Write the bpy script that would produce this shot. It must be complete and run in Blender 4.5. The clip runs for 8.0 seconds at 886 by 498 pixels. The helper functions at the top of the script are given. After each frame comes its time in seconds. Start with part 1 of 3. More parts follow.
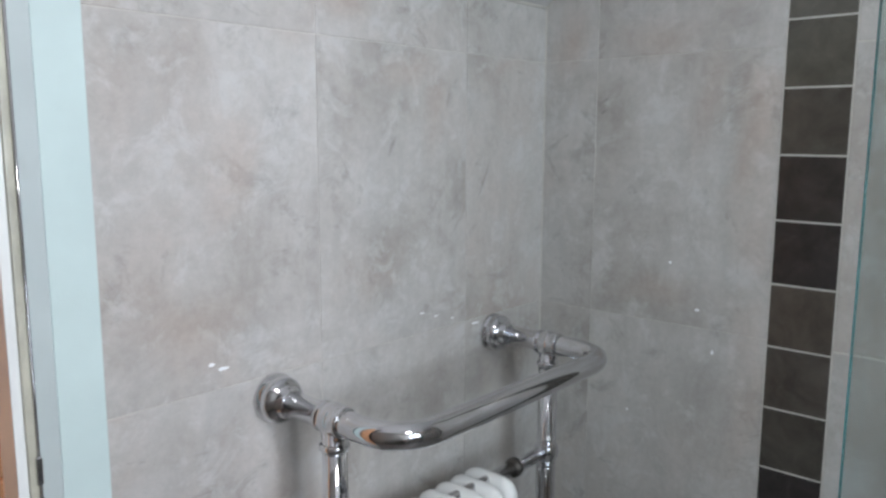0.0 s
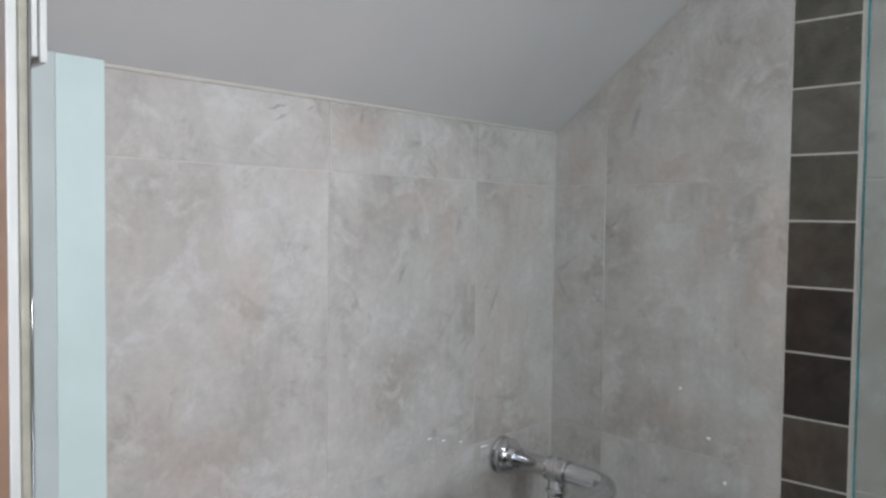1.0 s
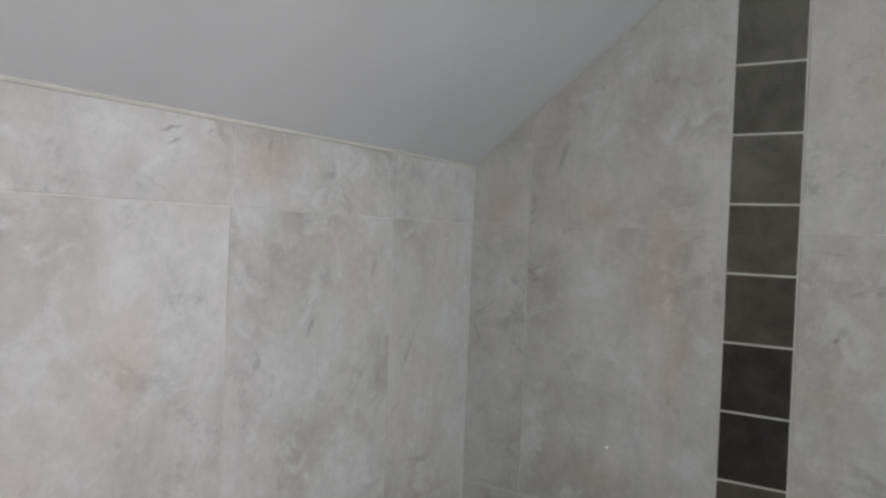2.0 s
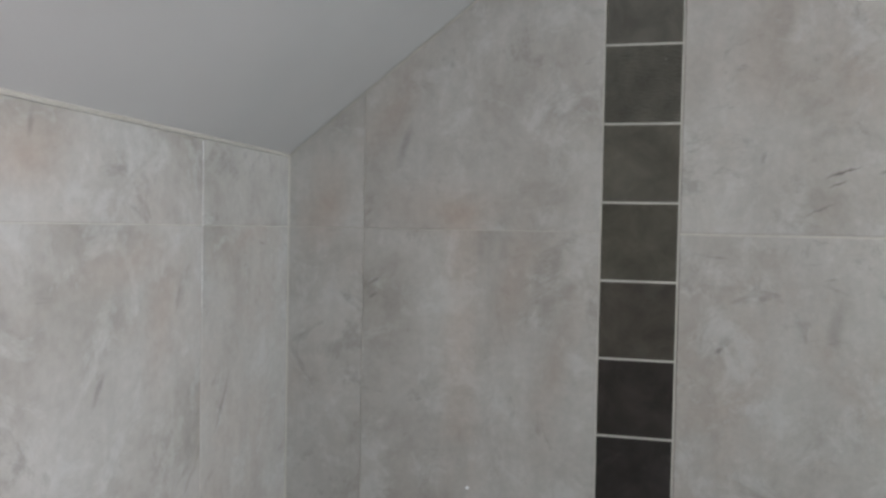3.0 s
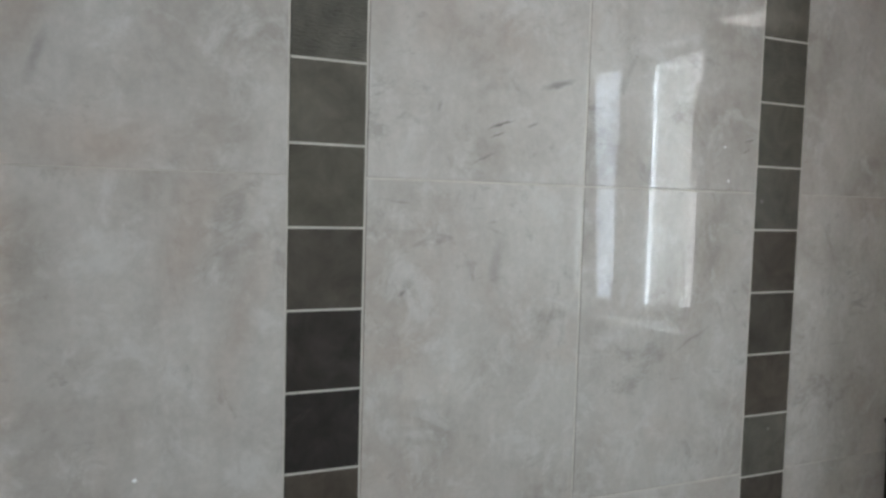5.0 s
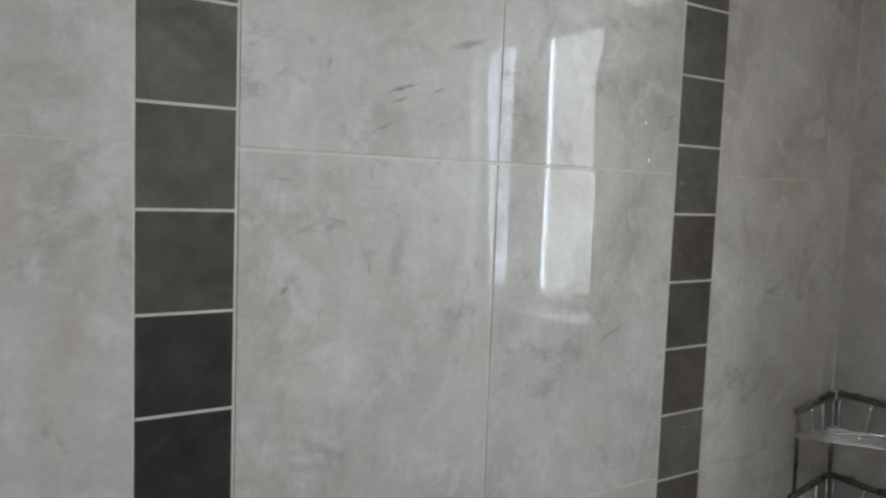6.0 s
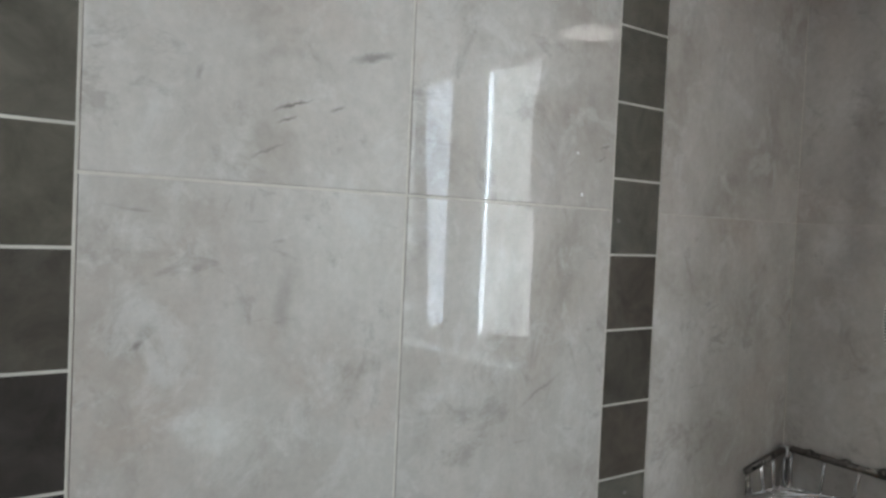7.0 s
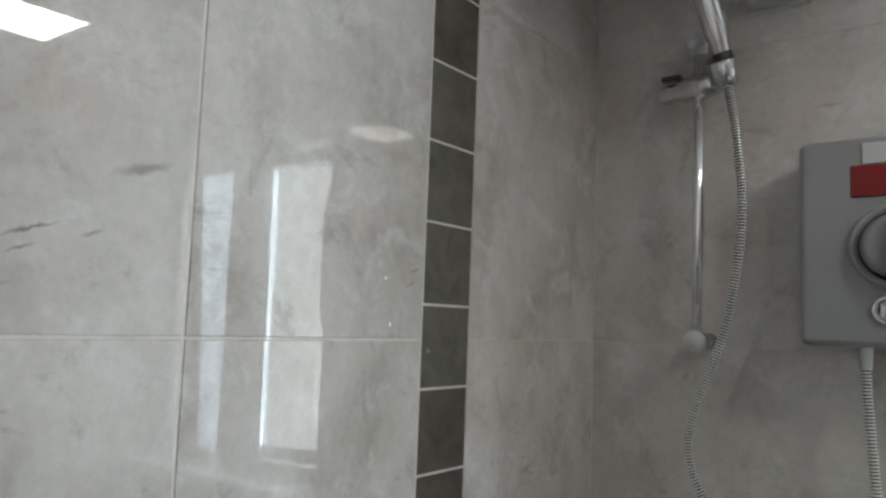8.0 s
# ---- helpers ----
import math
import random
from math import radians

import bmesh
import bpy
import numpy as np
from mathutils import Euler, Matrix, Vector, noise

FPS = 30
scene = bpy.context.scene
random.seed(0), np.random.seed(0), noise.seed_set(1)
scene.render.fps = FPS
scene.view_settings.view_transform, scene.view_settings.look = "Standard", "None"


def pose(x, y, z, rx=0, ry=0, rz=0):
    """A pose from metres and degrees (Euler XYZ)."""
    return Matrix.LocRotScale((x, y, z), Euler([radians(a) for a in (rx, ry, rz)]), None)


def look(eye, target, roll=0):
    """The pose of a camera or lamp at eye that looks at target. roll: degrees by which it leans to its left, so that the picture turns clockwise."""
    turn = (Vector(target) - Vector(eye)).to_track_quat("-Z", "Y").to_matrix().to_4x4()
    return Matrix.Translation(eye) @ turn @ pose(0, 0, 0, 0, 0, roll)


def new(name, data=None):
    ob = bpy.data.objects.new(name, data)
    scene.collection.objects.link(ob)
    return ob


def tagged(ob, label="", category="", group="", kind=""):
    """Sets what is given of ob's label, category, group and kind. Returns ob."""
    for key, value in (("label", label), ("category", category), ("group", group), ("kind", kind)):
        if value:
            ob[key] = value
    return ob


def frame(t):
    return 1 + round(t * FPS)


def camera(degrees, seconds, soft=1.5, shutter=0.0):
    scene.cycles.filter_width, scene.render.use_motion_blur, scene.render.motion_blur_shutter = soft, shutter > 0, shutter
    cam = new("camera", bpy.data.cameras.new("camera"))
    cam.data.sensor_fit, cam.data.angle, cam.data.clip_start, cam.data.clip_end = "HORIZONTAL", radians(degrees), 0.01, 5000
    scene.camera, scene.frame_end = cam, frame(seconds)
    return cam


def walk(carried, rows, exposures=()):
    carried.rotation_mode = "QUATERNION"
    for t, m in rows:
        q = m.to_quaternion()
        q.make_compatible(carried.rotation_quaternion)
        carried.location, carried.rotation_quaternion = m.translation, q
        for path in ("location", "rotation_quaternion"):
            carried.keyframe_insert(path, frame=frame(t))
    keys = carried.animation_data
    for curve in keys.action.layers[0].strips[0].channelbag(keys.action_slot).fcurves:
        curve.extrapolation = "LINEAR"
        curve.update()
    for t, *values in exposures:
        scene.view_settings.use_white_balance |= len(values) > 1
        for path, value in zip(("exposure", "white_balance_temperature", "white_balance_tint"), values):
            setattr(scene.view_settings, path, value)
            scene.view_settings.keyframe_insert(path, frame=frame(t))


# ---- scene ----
cam = camera(60.0, 8.0, soft=2.7)
PATH = [
    (0, (-1.623, -1.101, 1.374), (-0.142, 0.211, 1.079), 0.2),
    (0.5, (-1.636, -1.074, 1.439), (-0.123, 0.222, 1.264), -0.2),
    (1, (-1.618, -1.123, 1.466), (-0.156, 0.239, 1.385), 0.7),
    (1.2, (-1.610, -1.139, 1.476), (-0.146, 0.222, 1.430), 1.2),
    (2.3, (-1.463, -0.807, 1.525), (0.313, 0.114, 1.505), 1.9),
    (2.5, (-1.402, -0.747, 1.526), (0.432, 0.051, 1.525), 1.3),
    (3, (-1.333, -0.603, 1.554), (0.616, -0.156, 1.497), 1.1),
    (3.5, (-1.385, -0.533, 1.544), (0.613, -0.450, 1.486), 2.7),
    (4, (-1.427, -0.381, 1.506), (0.538, -0.755, 1.468), 0.9),
    (4.3, (-1.419, -0.363, 1.506), (0.516, -0.863, 1.432), 0.6),
    (4.5, (-1.358, -0.343, 1.513), (0.545, -0.950, 1.419), 0.7),
    (4.6, (-1.336, -0.337, 1.514), (0.566, -0.944, 1.397), 0.1),
    (5, (-1.197, -0.301, 1.520), (0.622, -1.122, 1.389), 1.6),
    (6.3, (-0.976, -0.420, 1.503), (0.688, -1.517, 1.335), 2.0),
    (6.5, (-0.962, -0.452, 1.495), (0.705, -1.547, 1.338), 2.0),
    (7, (-0.896, -0.527, 1.510), (0.709, -1.719, 1.449), 2.6),
    (7.5, (-0.797, -0.577, 1.546), (0.627, -1.980, 1.615), 2.3),
    (8, (-0.752, -0.608, 1.580), (0.451, -2.195, 1.767), 2.2),
]
walk(cam, [(t, look(eye, target, roll)) for t, eye, target, roll in PATH],
     exposures=[(0, -0.30, 6250, 12), (0.5, -0.44, 6350, 13), (1.2, -0.50, 6500, 13), (2.3, -0.62, 6600, 13), (3.0, -0.50, 6650, 13), (4.4, -0.28, 6550, 11), (7, -0.19, 6500, 10), (8, -0.22, 6500, 9)])

# ---------------------------------------------------------------- light
world = bpy.data.worlds.new("world")
scene.world = world
world.use_nodes = True
wn = world.node_tree.nodes
sky = wn.new("ShaderNodeTexSky")
sky.sky_type = "NISHITA"
sky.sun_disc = False
sky.sun_elevation = radians(38)
sky.sun_rotation = radians(80)
wn["Background"].inputs["Strength"].default_value = 0.12
world.node_tree.links.new(sky.outputs["Color"], wn["Background"].inputs["Color"])

sun = new("sun", bpy.data.lights.new("sun", "SUN"))
sun.data.energy, sun.data.angle, sun.data.color = 1.2, radians(12), (1.0, 0.95, 0.88)
sun.matrix_world = look((6, 1, 5), (0, 0, 0))


def window_light(name, eye, target, width, height, power, colour):
    lamp = new(name, bpy.data.lights.new(name, "AREA"))
    lamp.data.shape, lamp.data.size, lamp.data.size_y = "RECTANGLE", width, height
    lamp.data.energy, lamp.data.color = power, colour
    lamp.matrix_world = look(eye, target)
    return lamp


# daylight in the opening of the south window
window_light("window_daylight", (-1.48, -2.74, 1.62), (-1.00, -1.74, 1.50), 1.00, 1.15, 122, (0.86, 0.935, 1.0))

# ---------------------------------------------------------------- helpers


def part(name, bm, material, parent=None, label="", smooth=False):
    mesh = bpy.data.meshes.new(name)
    bm.to_mesh(mesh)
    bm.free()
    for m in (material if isinstance(material, (list, tuple)) else [material]):
        mesh.materials.append(m)
    if smooth:
        for p in mesh.polygons:
            p.use_smooth = True
    ob = new(name, mesh)
    if parent is not None:
        ob.parent = parent
    if label:
        ob["label"] = label
    return ob


def thing(name, label, category, group="", kind=""):
    return tagged(new(name), label, category, group, kind)


def box(x0, x1, y0, y1, z0, z1, bevel=0.0, segments=1, bm=None):
    bm = bm or bmesh.new()
    made = bmesh.ops.create_cube(bm, size=1.0)["verts"]
    for v in made:
        v.co = Vector(((x0 + x1) / 2 + v.co.x * (x1 - x0), (y0 + y1) / 2 + v.co.y * (y1 - y0), (z0 + z1) / 2 + v.co.z * (z1 - z0)))
    if bevel:
        edges = {e for v in made for e in v.link_edges}
        bmesh.ops.bevel(bm, geom=list(edges), offset=bevel, segments=segments, profile=0.6, affect="EDGES")
    return bm


def tube(points, radius, sides=16, bm=None):
    """A round pipe along points; radius: a number, or a function of the share of the way."""
    bm = bm or bmesh.new()
    pts = [Vector(p) for p in points]
    rings, side = [], None
    for i, p in enumerate(pts):
        d = (pts[min(i + 1, len(pts) - 1)] - pts[max(i - 1, 0)]).normalized()
        if side is None:
            side = d.orthogonal().normalized()
        side = (side - d * side.dot(d)).normalized()
        up = d.cross(side)
        r = radius(i / (len(pts) - 1)) if callable(radius) else radius
        rings.append([bm.verts.new(p + (side * math.cos(a) + up * math.sin(a)) * r) for a in (k * math.tau / sides for k in range(sides))])
    for a, b in zip(rings, rings[1:]):
        for k in range(sides):
            bm.faces.new((a[k], a[(k + 1) % sides], b[(k + 1) % sides], b[k]))
    bm.faces.new(rings[0][::-1])
    bm.faces.new(rings[-1])
    return bm


def lathe(profile, origin, axis, sides=28, bm=None):
    """Turned form: profile of (radius, height) along axis from origin."""
    bm = bm or bmesh.new()
    turn = Vector(axis).normalized().to_track_quat("Z", "Y").to_matrix()
    rings = []
    for r, h in profile:
        rings.append([bm.verts.new(Vector(origin) + turn @ Vector((max(r, 1e-4) * math.cos(a), max(r, 1e-4) * math.sin(a), h)))
                      for a in (k * math.tau / sides for k in range(sides))])
    for a, b in zip(rings, rings[1:]):
        for k in range(sides):
            bm.faces.new((a[k], a[(k + 1) % sides], b[(k + 1) % sides], b[k]))
    bm.faces.new(rings[0][::-1])
    bm.faces.new(rings[-1])
    return bm


def bend(points, radius, steps=8):
    """Points of a polyline with its corners rounded."""
    pts = [Vector(p) for p in points]
    out = [pts[0]]
    for a, b, c in zip(pts, pts[1:], pts[2:]):
        p, q = b + (a - b).normalized() * radius, b + (c - b).normalized() * radius
        for i in range(steps + 1):
            t = i / steps
            out.append(p * (1 - t) ** 2 + b * 2 * t * (1 - t) * 0.97 + q * t ** 2 + (p + q) * t * (1 - t) * 0.03)
    return out + [pts[-1]]


def curve(points, n=60):
    """A smooth line through points (Catmull-Rom)."""
    p = [Vector(q) for q in points]
    p = [p[0] * 2 - p[1]] + p + [p[-1] * 2 - p[-2]]
    out = []
    for i in range(1, len(p) - 2):
        for k in range(n):
            t = k / n
            a, b, c, d = p[i - 1:i + 3]
            out.append(0.5 * (2 * b + (c - a) * t + (2 * a - 5 * b + 4 * c - d) * t * t + (3 * b - a - 3 * c + d) * t ** 3))
    return out + [p[-2]]


def ribbed(points, step=0.0014, bore=0.0058, rib=0.0084):
    """A ribbed metal hose along a smooth line: flat ribs with narrow grooves between them; grooves and one wall of each
    rib take the second material, for shade.
    """
    line = curve(points, 60)
    even, left = [line[0]], step
    for p, q in zip(line, line[1:]):
        d = (q - p).length
        while left <= d:
            even.append(p + (q - p) * (left / d))
            left += step
        left -= d
    bm = bmesh.new()
    count = len(even)
    tube(even, lambda t: bore if round(t * (count - 1)) % 4 < 2 else rib, 10, bm)
    bm.faces.ensure_lookup_table()
    for i, f in enumerate(bm.faces):
        f.material_index = 1 if (i // 10) % 4 in (0, 3) else 0
        f.smooth = False
    return bm


# ---------------------------------------------------------------- materials


def material(name, colour=(0.5, 0.5, 0.5), rough=0.5, metal=0.0):
    m = bpy.data.materials.new(name)
    m.use_nodes = True
    b = m.node_tree.nodes["Principled BSDF"]
    b.inputs["Base Color"].default_value = (*colour, 1)
    b.inputs["Roughness"].default_value = rough
    b.inputs["Metallic"].default_value = metal
    return m, m.node_tree.nodes, m.node_tree.links, b


def node(nodes, kind, **values):
    n = nodes.new(kind)
    for key, value in values.items():
        n.inputs[key].default_value = value
    return n


def ramp(nodes, links, source, stops):
    r = nodes.new("ShaderNodeValToRGB")
    while len(r.color_ramp.elements) < len(stops):
        r.color_ramp.elements.new(0.5)
    for e, (pos, c) in zip(r.color_ramp.elements, stops):
        e.position = pos
        e.color = (*c, 1) if isinstance(c, tuple) else (c, c, c, 1)
    links.new(source, r.inputs["Fac"])
    return r.outputs["Color"]


def blend(nodes, links, fac, a, b, mode="MIX"):
    n = nodes.new("ShaderNodeMix")
    n.data_type, n.blend_type = "RGBA", mode
    for value, slot in ((fac, 0), (a, 6), (b, 7)):
        if isinstance(value, (int, float)):
            n.inputs[slot].default_value = value
        elif isinstance(value, tuple):
            n.inputs[slot].default_value = (*value, 1)
        else:
            links.new(value, n.inputs[slot])
    return n.outputs[2]


def spread_coords(nodes, links, scale=(1, 1, 1), reach=17.0):
    """Object-space coordinates in metres, shifted by a random amount for each object."""
    geo = nodes.new("ShaderNodeNewGeometry")
    info = nodes.new("ShaderNodeObjectInfo")
    shift = nodes.new("ShaderNodeVectorMath")
    shift.operation = "MULTIPLY_ADD"
    links.new(info.outputs["Random"], shift.inputs[0])
    shift.inputs[1].default_value = (reach, reach * 1.7, reach * 0.6)
    links.new(geo.outputs["Position"], shift.inputs[2])
    mapped = node(nodes, "ShaderNodeMapping", Scale=scale)
    links.new(shift.outputs[0], mapped.inputs["Vector"])
    return mapped.outputs["Vector"], info.outputs["Random"]


def noise_of(nodes, links, vector, scale, detail=4, rough=0.55, distortion=0.0):
    n = node(nodes, "ShaderNodeTexNoise", Scale=scale, Detail=detail, Roughness=rough, Distortion=distortion)
    links.new(vector, n.inputs["Vector"])
    return n.outputs["Fac"]


VEINS = (  # x, y, z of the middle, rise in degrees, half length, half width, strength
    (0, -1.064, 1.731, 16, 0.042, 0.0075, 0.60), (0, -0.948, 1.653, 19, 0.033, 0.0028, 0.85), (0, -0.940, 1.633, 22, 0.018, 0.0026, 0.70), (0, -0.915, 1.593, 27, 0.034, 0.0030, 0.45),
    (0, -1.010, 1.656, 28, 0.014, 0.0030, 0.55), (0, -0.768, 1.357, 40, 0.009, 0.0050, 0.60), (0, -0.945, 1.405, 80, 0.055, 0.0160, 0.28), (0, -0.829, 1.676, 70, 0.014, 0.0050, 0.35),
    (0, -1.530, 1.656, 15, 0.018, 0.0030, 0.55), (0, -1.520, 1.632, 25, 0.014, 0.0026, 0.50), (0, -1.400, 1.250, 30, 0.060, 0.0040, 0.30), (0, -0.170, 1.455, 30, 0.016, 0.0035, 0.55),
    (0, -0.168, 1.428, 30, 0.012, 0.0035, 0.50), (0, -0.225, 1.700, 70, 0.050, 0.0110, 0.35), (-0.835, 0, 1.655, 22, 0.026, 0.0034, 0.60), (-0.828, 0, 1.638, 22, 0.018, 0.0030, 0.50),
    (-0.765, 0, 1.660, 30, 0.014, 0.0034, 0.45), (-0.240, 0, 1.270, 62, 0.060, 0.0050, 0.35), (-0.535, 0, 1.350, 60, 0.030, 0.0060, 0.35), (-0.645, 0, 1.655, 80, 0.022, 0.0060, 0.35))


BLUSHES = (  # the same for broad warm patches
    (0, -0.075, 1.600, 75, 0.110, 0.055, 0.60), (0, -0.300, 1.590, 5, 0.130, 0.060, 0.45), (0, -0.200, 1.760, 60, 0.110, 0.045, 0.40), (0, -0.420, 1.450, 80, 0.140, 0.045, 0.35),
    (0, -0.330, 1.020, 10, 0.120, 0.050, 0.35), (0, -0.500, 1.300, 80, 0.200, 0.035, 0.30), (-0.650, 0, 1.625, 20, 0.080, 0.050, 0.55), (-0.480, 0, 1.500, 10, 0.130, 0.045, 0.40),
    (-0.400, 0, 1.420, 75, 0.120, 0.045, 0.35), (-0.980, 0, 1.060, 20, 0.130, 0.060, 0.35), (-0.900, 0, 1.320, 60, 0.100, 0.050, 0.30), (-0.150, 0, 1.530, 5, 0.090, 0.030, 0.35),
    (0, -0.930, 1.370, 80, 0.060, 0.035, 0.25), (-0.050, -2.156, 2.030, 80, 0.200, 0.070, 0.35))


def strokes(nodes, links, base, marks, colour, ragged, core):
    """Single marks at their places on the walls, with ragged edges."""
    geo = nodes.new("ShaderNodeNewGeometry")
    wobble = node(nodes, "ShaderNodeTexNoise", Scale=0.6 / ragged, Detail=4.0, Roughness=0.65)
    links.new(geo.outputs["Position"], wobble.inputs["Vector"])
    shift = nodes.new("ShaderNodeVectorMath")
    shift.operation = "MULTIPLY_ADD"
    links.new(wobble.outputs["Color"], shift.inputs[0])
    shift.inputs[1].default_value = (ragged, ragged, ragged)
    links.new(geo.outputs["Position"], shift.inputs[2])
    for x, y, z, rise, half, wide, strength in marks:
        on_east = x == 0
        turn = nodes.new("ShaderNodeVectorRotate")
        turn.rotation_type = "X_AXIS" if on_east else "Y_AXIS"
        turn.inputs["Center"].default_value = (x + ragged / 2, y + ragged / 2, z + ragged / 2)
        turn.inputs["Angle"].default_value = radians(rise)
        links.new(shift.outputs[0], turn.inputs["Vector"])
        away = nodes.new("ShaderNodeVectorMath")
        away.operation = "SUBTRACT"
        links.new(turn.outputs[0], away.inputs[0])
        away.inputs[1].default_value = (x + ragged / 2, y + ragged / 2, z + ragged / 2)
        size = nodes.new("ShaderNodeVectorMath")
        size.operation = "MULTIPLY"
        links.new(away.outputs[0], size.inputs[0])
        size.inputs[1].default_value = (1 / half if not on_east else 0.4 / ragged, 1 / half if on_east else 0.4 / ragged, 1 / wide)
        reach = nodes.new("ShaderNodeVectorMath")
        reach.operation = "LENGTH"
        links.new(size.outputs[0], reach.inputs[0])
        base = blend(nodes, links, ramp(nodes, links, reach.outputs["Value"], [(core, strength), (1.0, 0.0)]), base, colour)
    return base


def marble_tile(name):
    m, nodes, links, b = material(name, rough=0.05)
    vec, rnd = spread_coords(nodes, links)
    clouds = noise_of(nodes, links, vec, 4.2, 7, 0.66, 0.3)
    base = ramp(nodes, links, clouds, [(0.30, (0.355, 0.329, 0.303)), (0.44, (0.444, 0.418, 0.392)), (0.58, (0.503, 0.481, 0.459)), (0.74, (0.466, 0.440, 0.411))])
    # blush patches, stronger on some tiles than on others
    blush = ramp(nodes, links, noise_of(nodes, links, vec, 3.2, 6, 0.64, 0.4), [(0.48, 0.0), (0.64, 0.38)])
    share = ramp(nodes, links, rnd, [(0.2, 0.15), (0.8, 1.0)])
    base = blend(nodes, links, blend(nodes, links, 1.0, blush, share, "MULTIPLY"), base, (0.440, 0.359, 0.311))
    # drifts that hang downwards like drapes
    tall = node(nodes, "ShaderNodeMapping", Scale=(1.0, 1.0, 0.28))
    links.new(vec, tall.inputs["Vector"])
    drape = ramp(nodes, links, noise_of(nodes, links, tall.outputs["Vector"], 9, 4, 0.6, 0.8), [(0.36, 0.86), (0.5, 1.0), (0.68, 1.09)])
    base = blend(nodes, links, 0.45, base, drape, "MULTIPLY")
    # pale crystalline flecks
    flecks = ramp(nodes, links, noise_of(nodes, links, vec, 12, 7, 0.7, 0.5), [(0.52, 0.0), (0.64, 0.6)])
    base = blend(nodes, links, flecks, base, (0.562, 0.555, 0.544))
    # grey-brown smudges
    smudge = ramp(nodes, links, noise_of(nodes, links, vec, 7.5, 8, 0.74, 0.6), [(0.57, 0.0), (0.65, 0.5)])
    base = blend(nodes, links, smudge, base, (0.289, 0.266, 0.244))
    # a few short dark veins, running slantwise
    slant = node(nodes, "ShaderNodeMapping", Rotation=(0.35, 0.35, 0.3), Scale=(4.0, 4.0, 15.0))
    links.new(vec, slant.inputs["Vector"])
    vein = noise_of(nodes, links, slant.outputs["Vector"], 2.2, 5, 0.6, 1.1)
    vein = ramp(nodes, links, vein, [(0.63, 0.0), (0.72, 0.35)])
    where = ramp(nodes, links, noise_of(nodes, links, vec, 2.6, 2, 0.5), [(0.50, 0.0), (0.58, 1.0)])
    base = blend(nodes, links, blend(nodes, links, 1.0, vein, where, "MULTIPLY"), base, (0.148, 0.137, 0.126))
    base = strokes(nodes, links, base, BLUSHES, (0.43, 0.335, 0.28), 0.09, 0.0)
    base = strokes(nodes, links, base, VEINS, (0.165, 0.150, 0.138), 0.016, 0.25)
    # fine grain
    grain = ramp(nodes, links, noise_of(nodes, links, vec, 70, 4, 0.7), [(0.3, 0.93), (0.7, 1.05)])
    base = blend(nodes, links, 1.0, base, grain, "MULTIPLY")
    links.new(base, b.inputs["Base Color"])
    gloss = ramp(nodes, links, noise_of(nodes, links, vec, 9, 3), [(0.35, 0.018), (0.7, 0.032)])
    links.new(gloss, b.inputs["Roughness"])
    bump = node(nodes, "ShaderNodeBump", Strength=0.012, Distance=0.01)
    links.new(noise_of(nodes, links, vec, 4, 2), bump.inputs["Height"])
    links.new(bump.outputs["Normal"], b.inputs["Normal"])
    b.inputs["Specular IOR Level"].default_value = 0.62
    return m


def dark_tile(name, low, high, relief, sway=0.35, depth=0.002, gloss_range=(0.07, 0.20)):
    """A dark glazed tile whose tone lies between low and high; relief: how strongly its woven pattern stands out."""
    m, nodes, links, b = material(name, rough=0.18)
    vec, rnd = spread_coords(nodes, links)
    tone = ramp(nodes, links, rnd, [(0.0, low), (1.0, high)])
    cloud = ramp(nodes, links, noise_of(nodes, links, vec, 14, 6, 0.65, 0.5), [(0.33, 0.72), (0.7, 1.32)])
    base = blend(nodes, links, 1.0, tone, cloud, "MULTIPLY")
    wipe = ramp(nodes, links, noise_of(nodes, links, vec, 9, 5, 0.65, 0.8), [(0.56, 0.0), (0.72, 0.3)])
    base = blend(nodes, links, wipe, base, (0.11, 0.106, 0.095))
    links.new(base, b.inputs["Base Color"])
    # woven relief: fine level lines, uneven from place to place
    lines = node(nodes, "ShaderNodeMapping", Scale=(70, 70, 330))
    links.new(vec, lines.inputs["Vector"])
    weave = noise_of(nodes, links, lines.outputs["Vector"], 1.0, 3, 0.55)
    swell = noise_of(nodes, links, vec, 22, 3, 0.5)
    height = blend(nodes, links, sway, weave, swell)
    bump = node(nodes, "ShaderNodeBump", Strength=relief, Distance=depth)
    links.new(height, bump.inputs["Height"])
    links.new(bump.outputs["Normal"], b.inputs["Normal"])
    gloss = ramp(nodes, links, noise_of(nodes, links, vec, 20, 4, 0.6), [(0.35, gloss_range[0]), (0.7, gloss_range[1])])
    links.new(gloss, b.inputs["Roughness"])
    b.inputs["Specular IOR Level"].default_value = 0.6
    return m


def worn_paint(name, colour, rough, spread=0.06, scale=4.0):
    m, nodes, links, b = material(name, colour, rough)
    vec, _ = spread_coords(nodes, links)
    lo = tuple(c * (1 - spread) for c in colour)
    hi = tuple(min(1, c * (1 + spread * 0.5)) for c in colour)
    base = ramp(nodes, links, noise_of(nodes, links, vec, scale, 5, 0.6), [(0.35, lo), (0.65, hi)])
    links.new(base, b.inputs["Base Color"])
    bump = node(nodes, "ShaderNodeBump", Strength=0.12, Distance=0.002)
    links.new(noise_of(nodes, links, vec, 180, 3, 0.6), bump.inputs["Height"])
    links.new(bump.outputs["Normal"], b.inputs["Normal"])
    return m


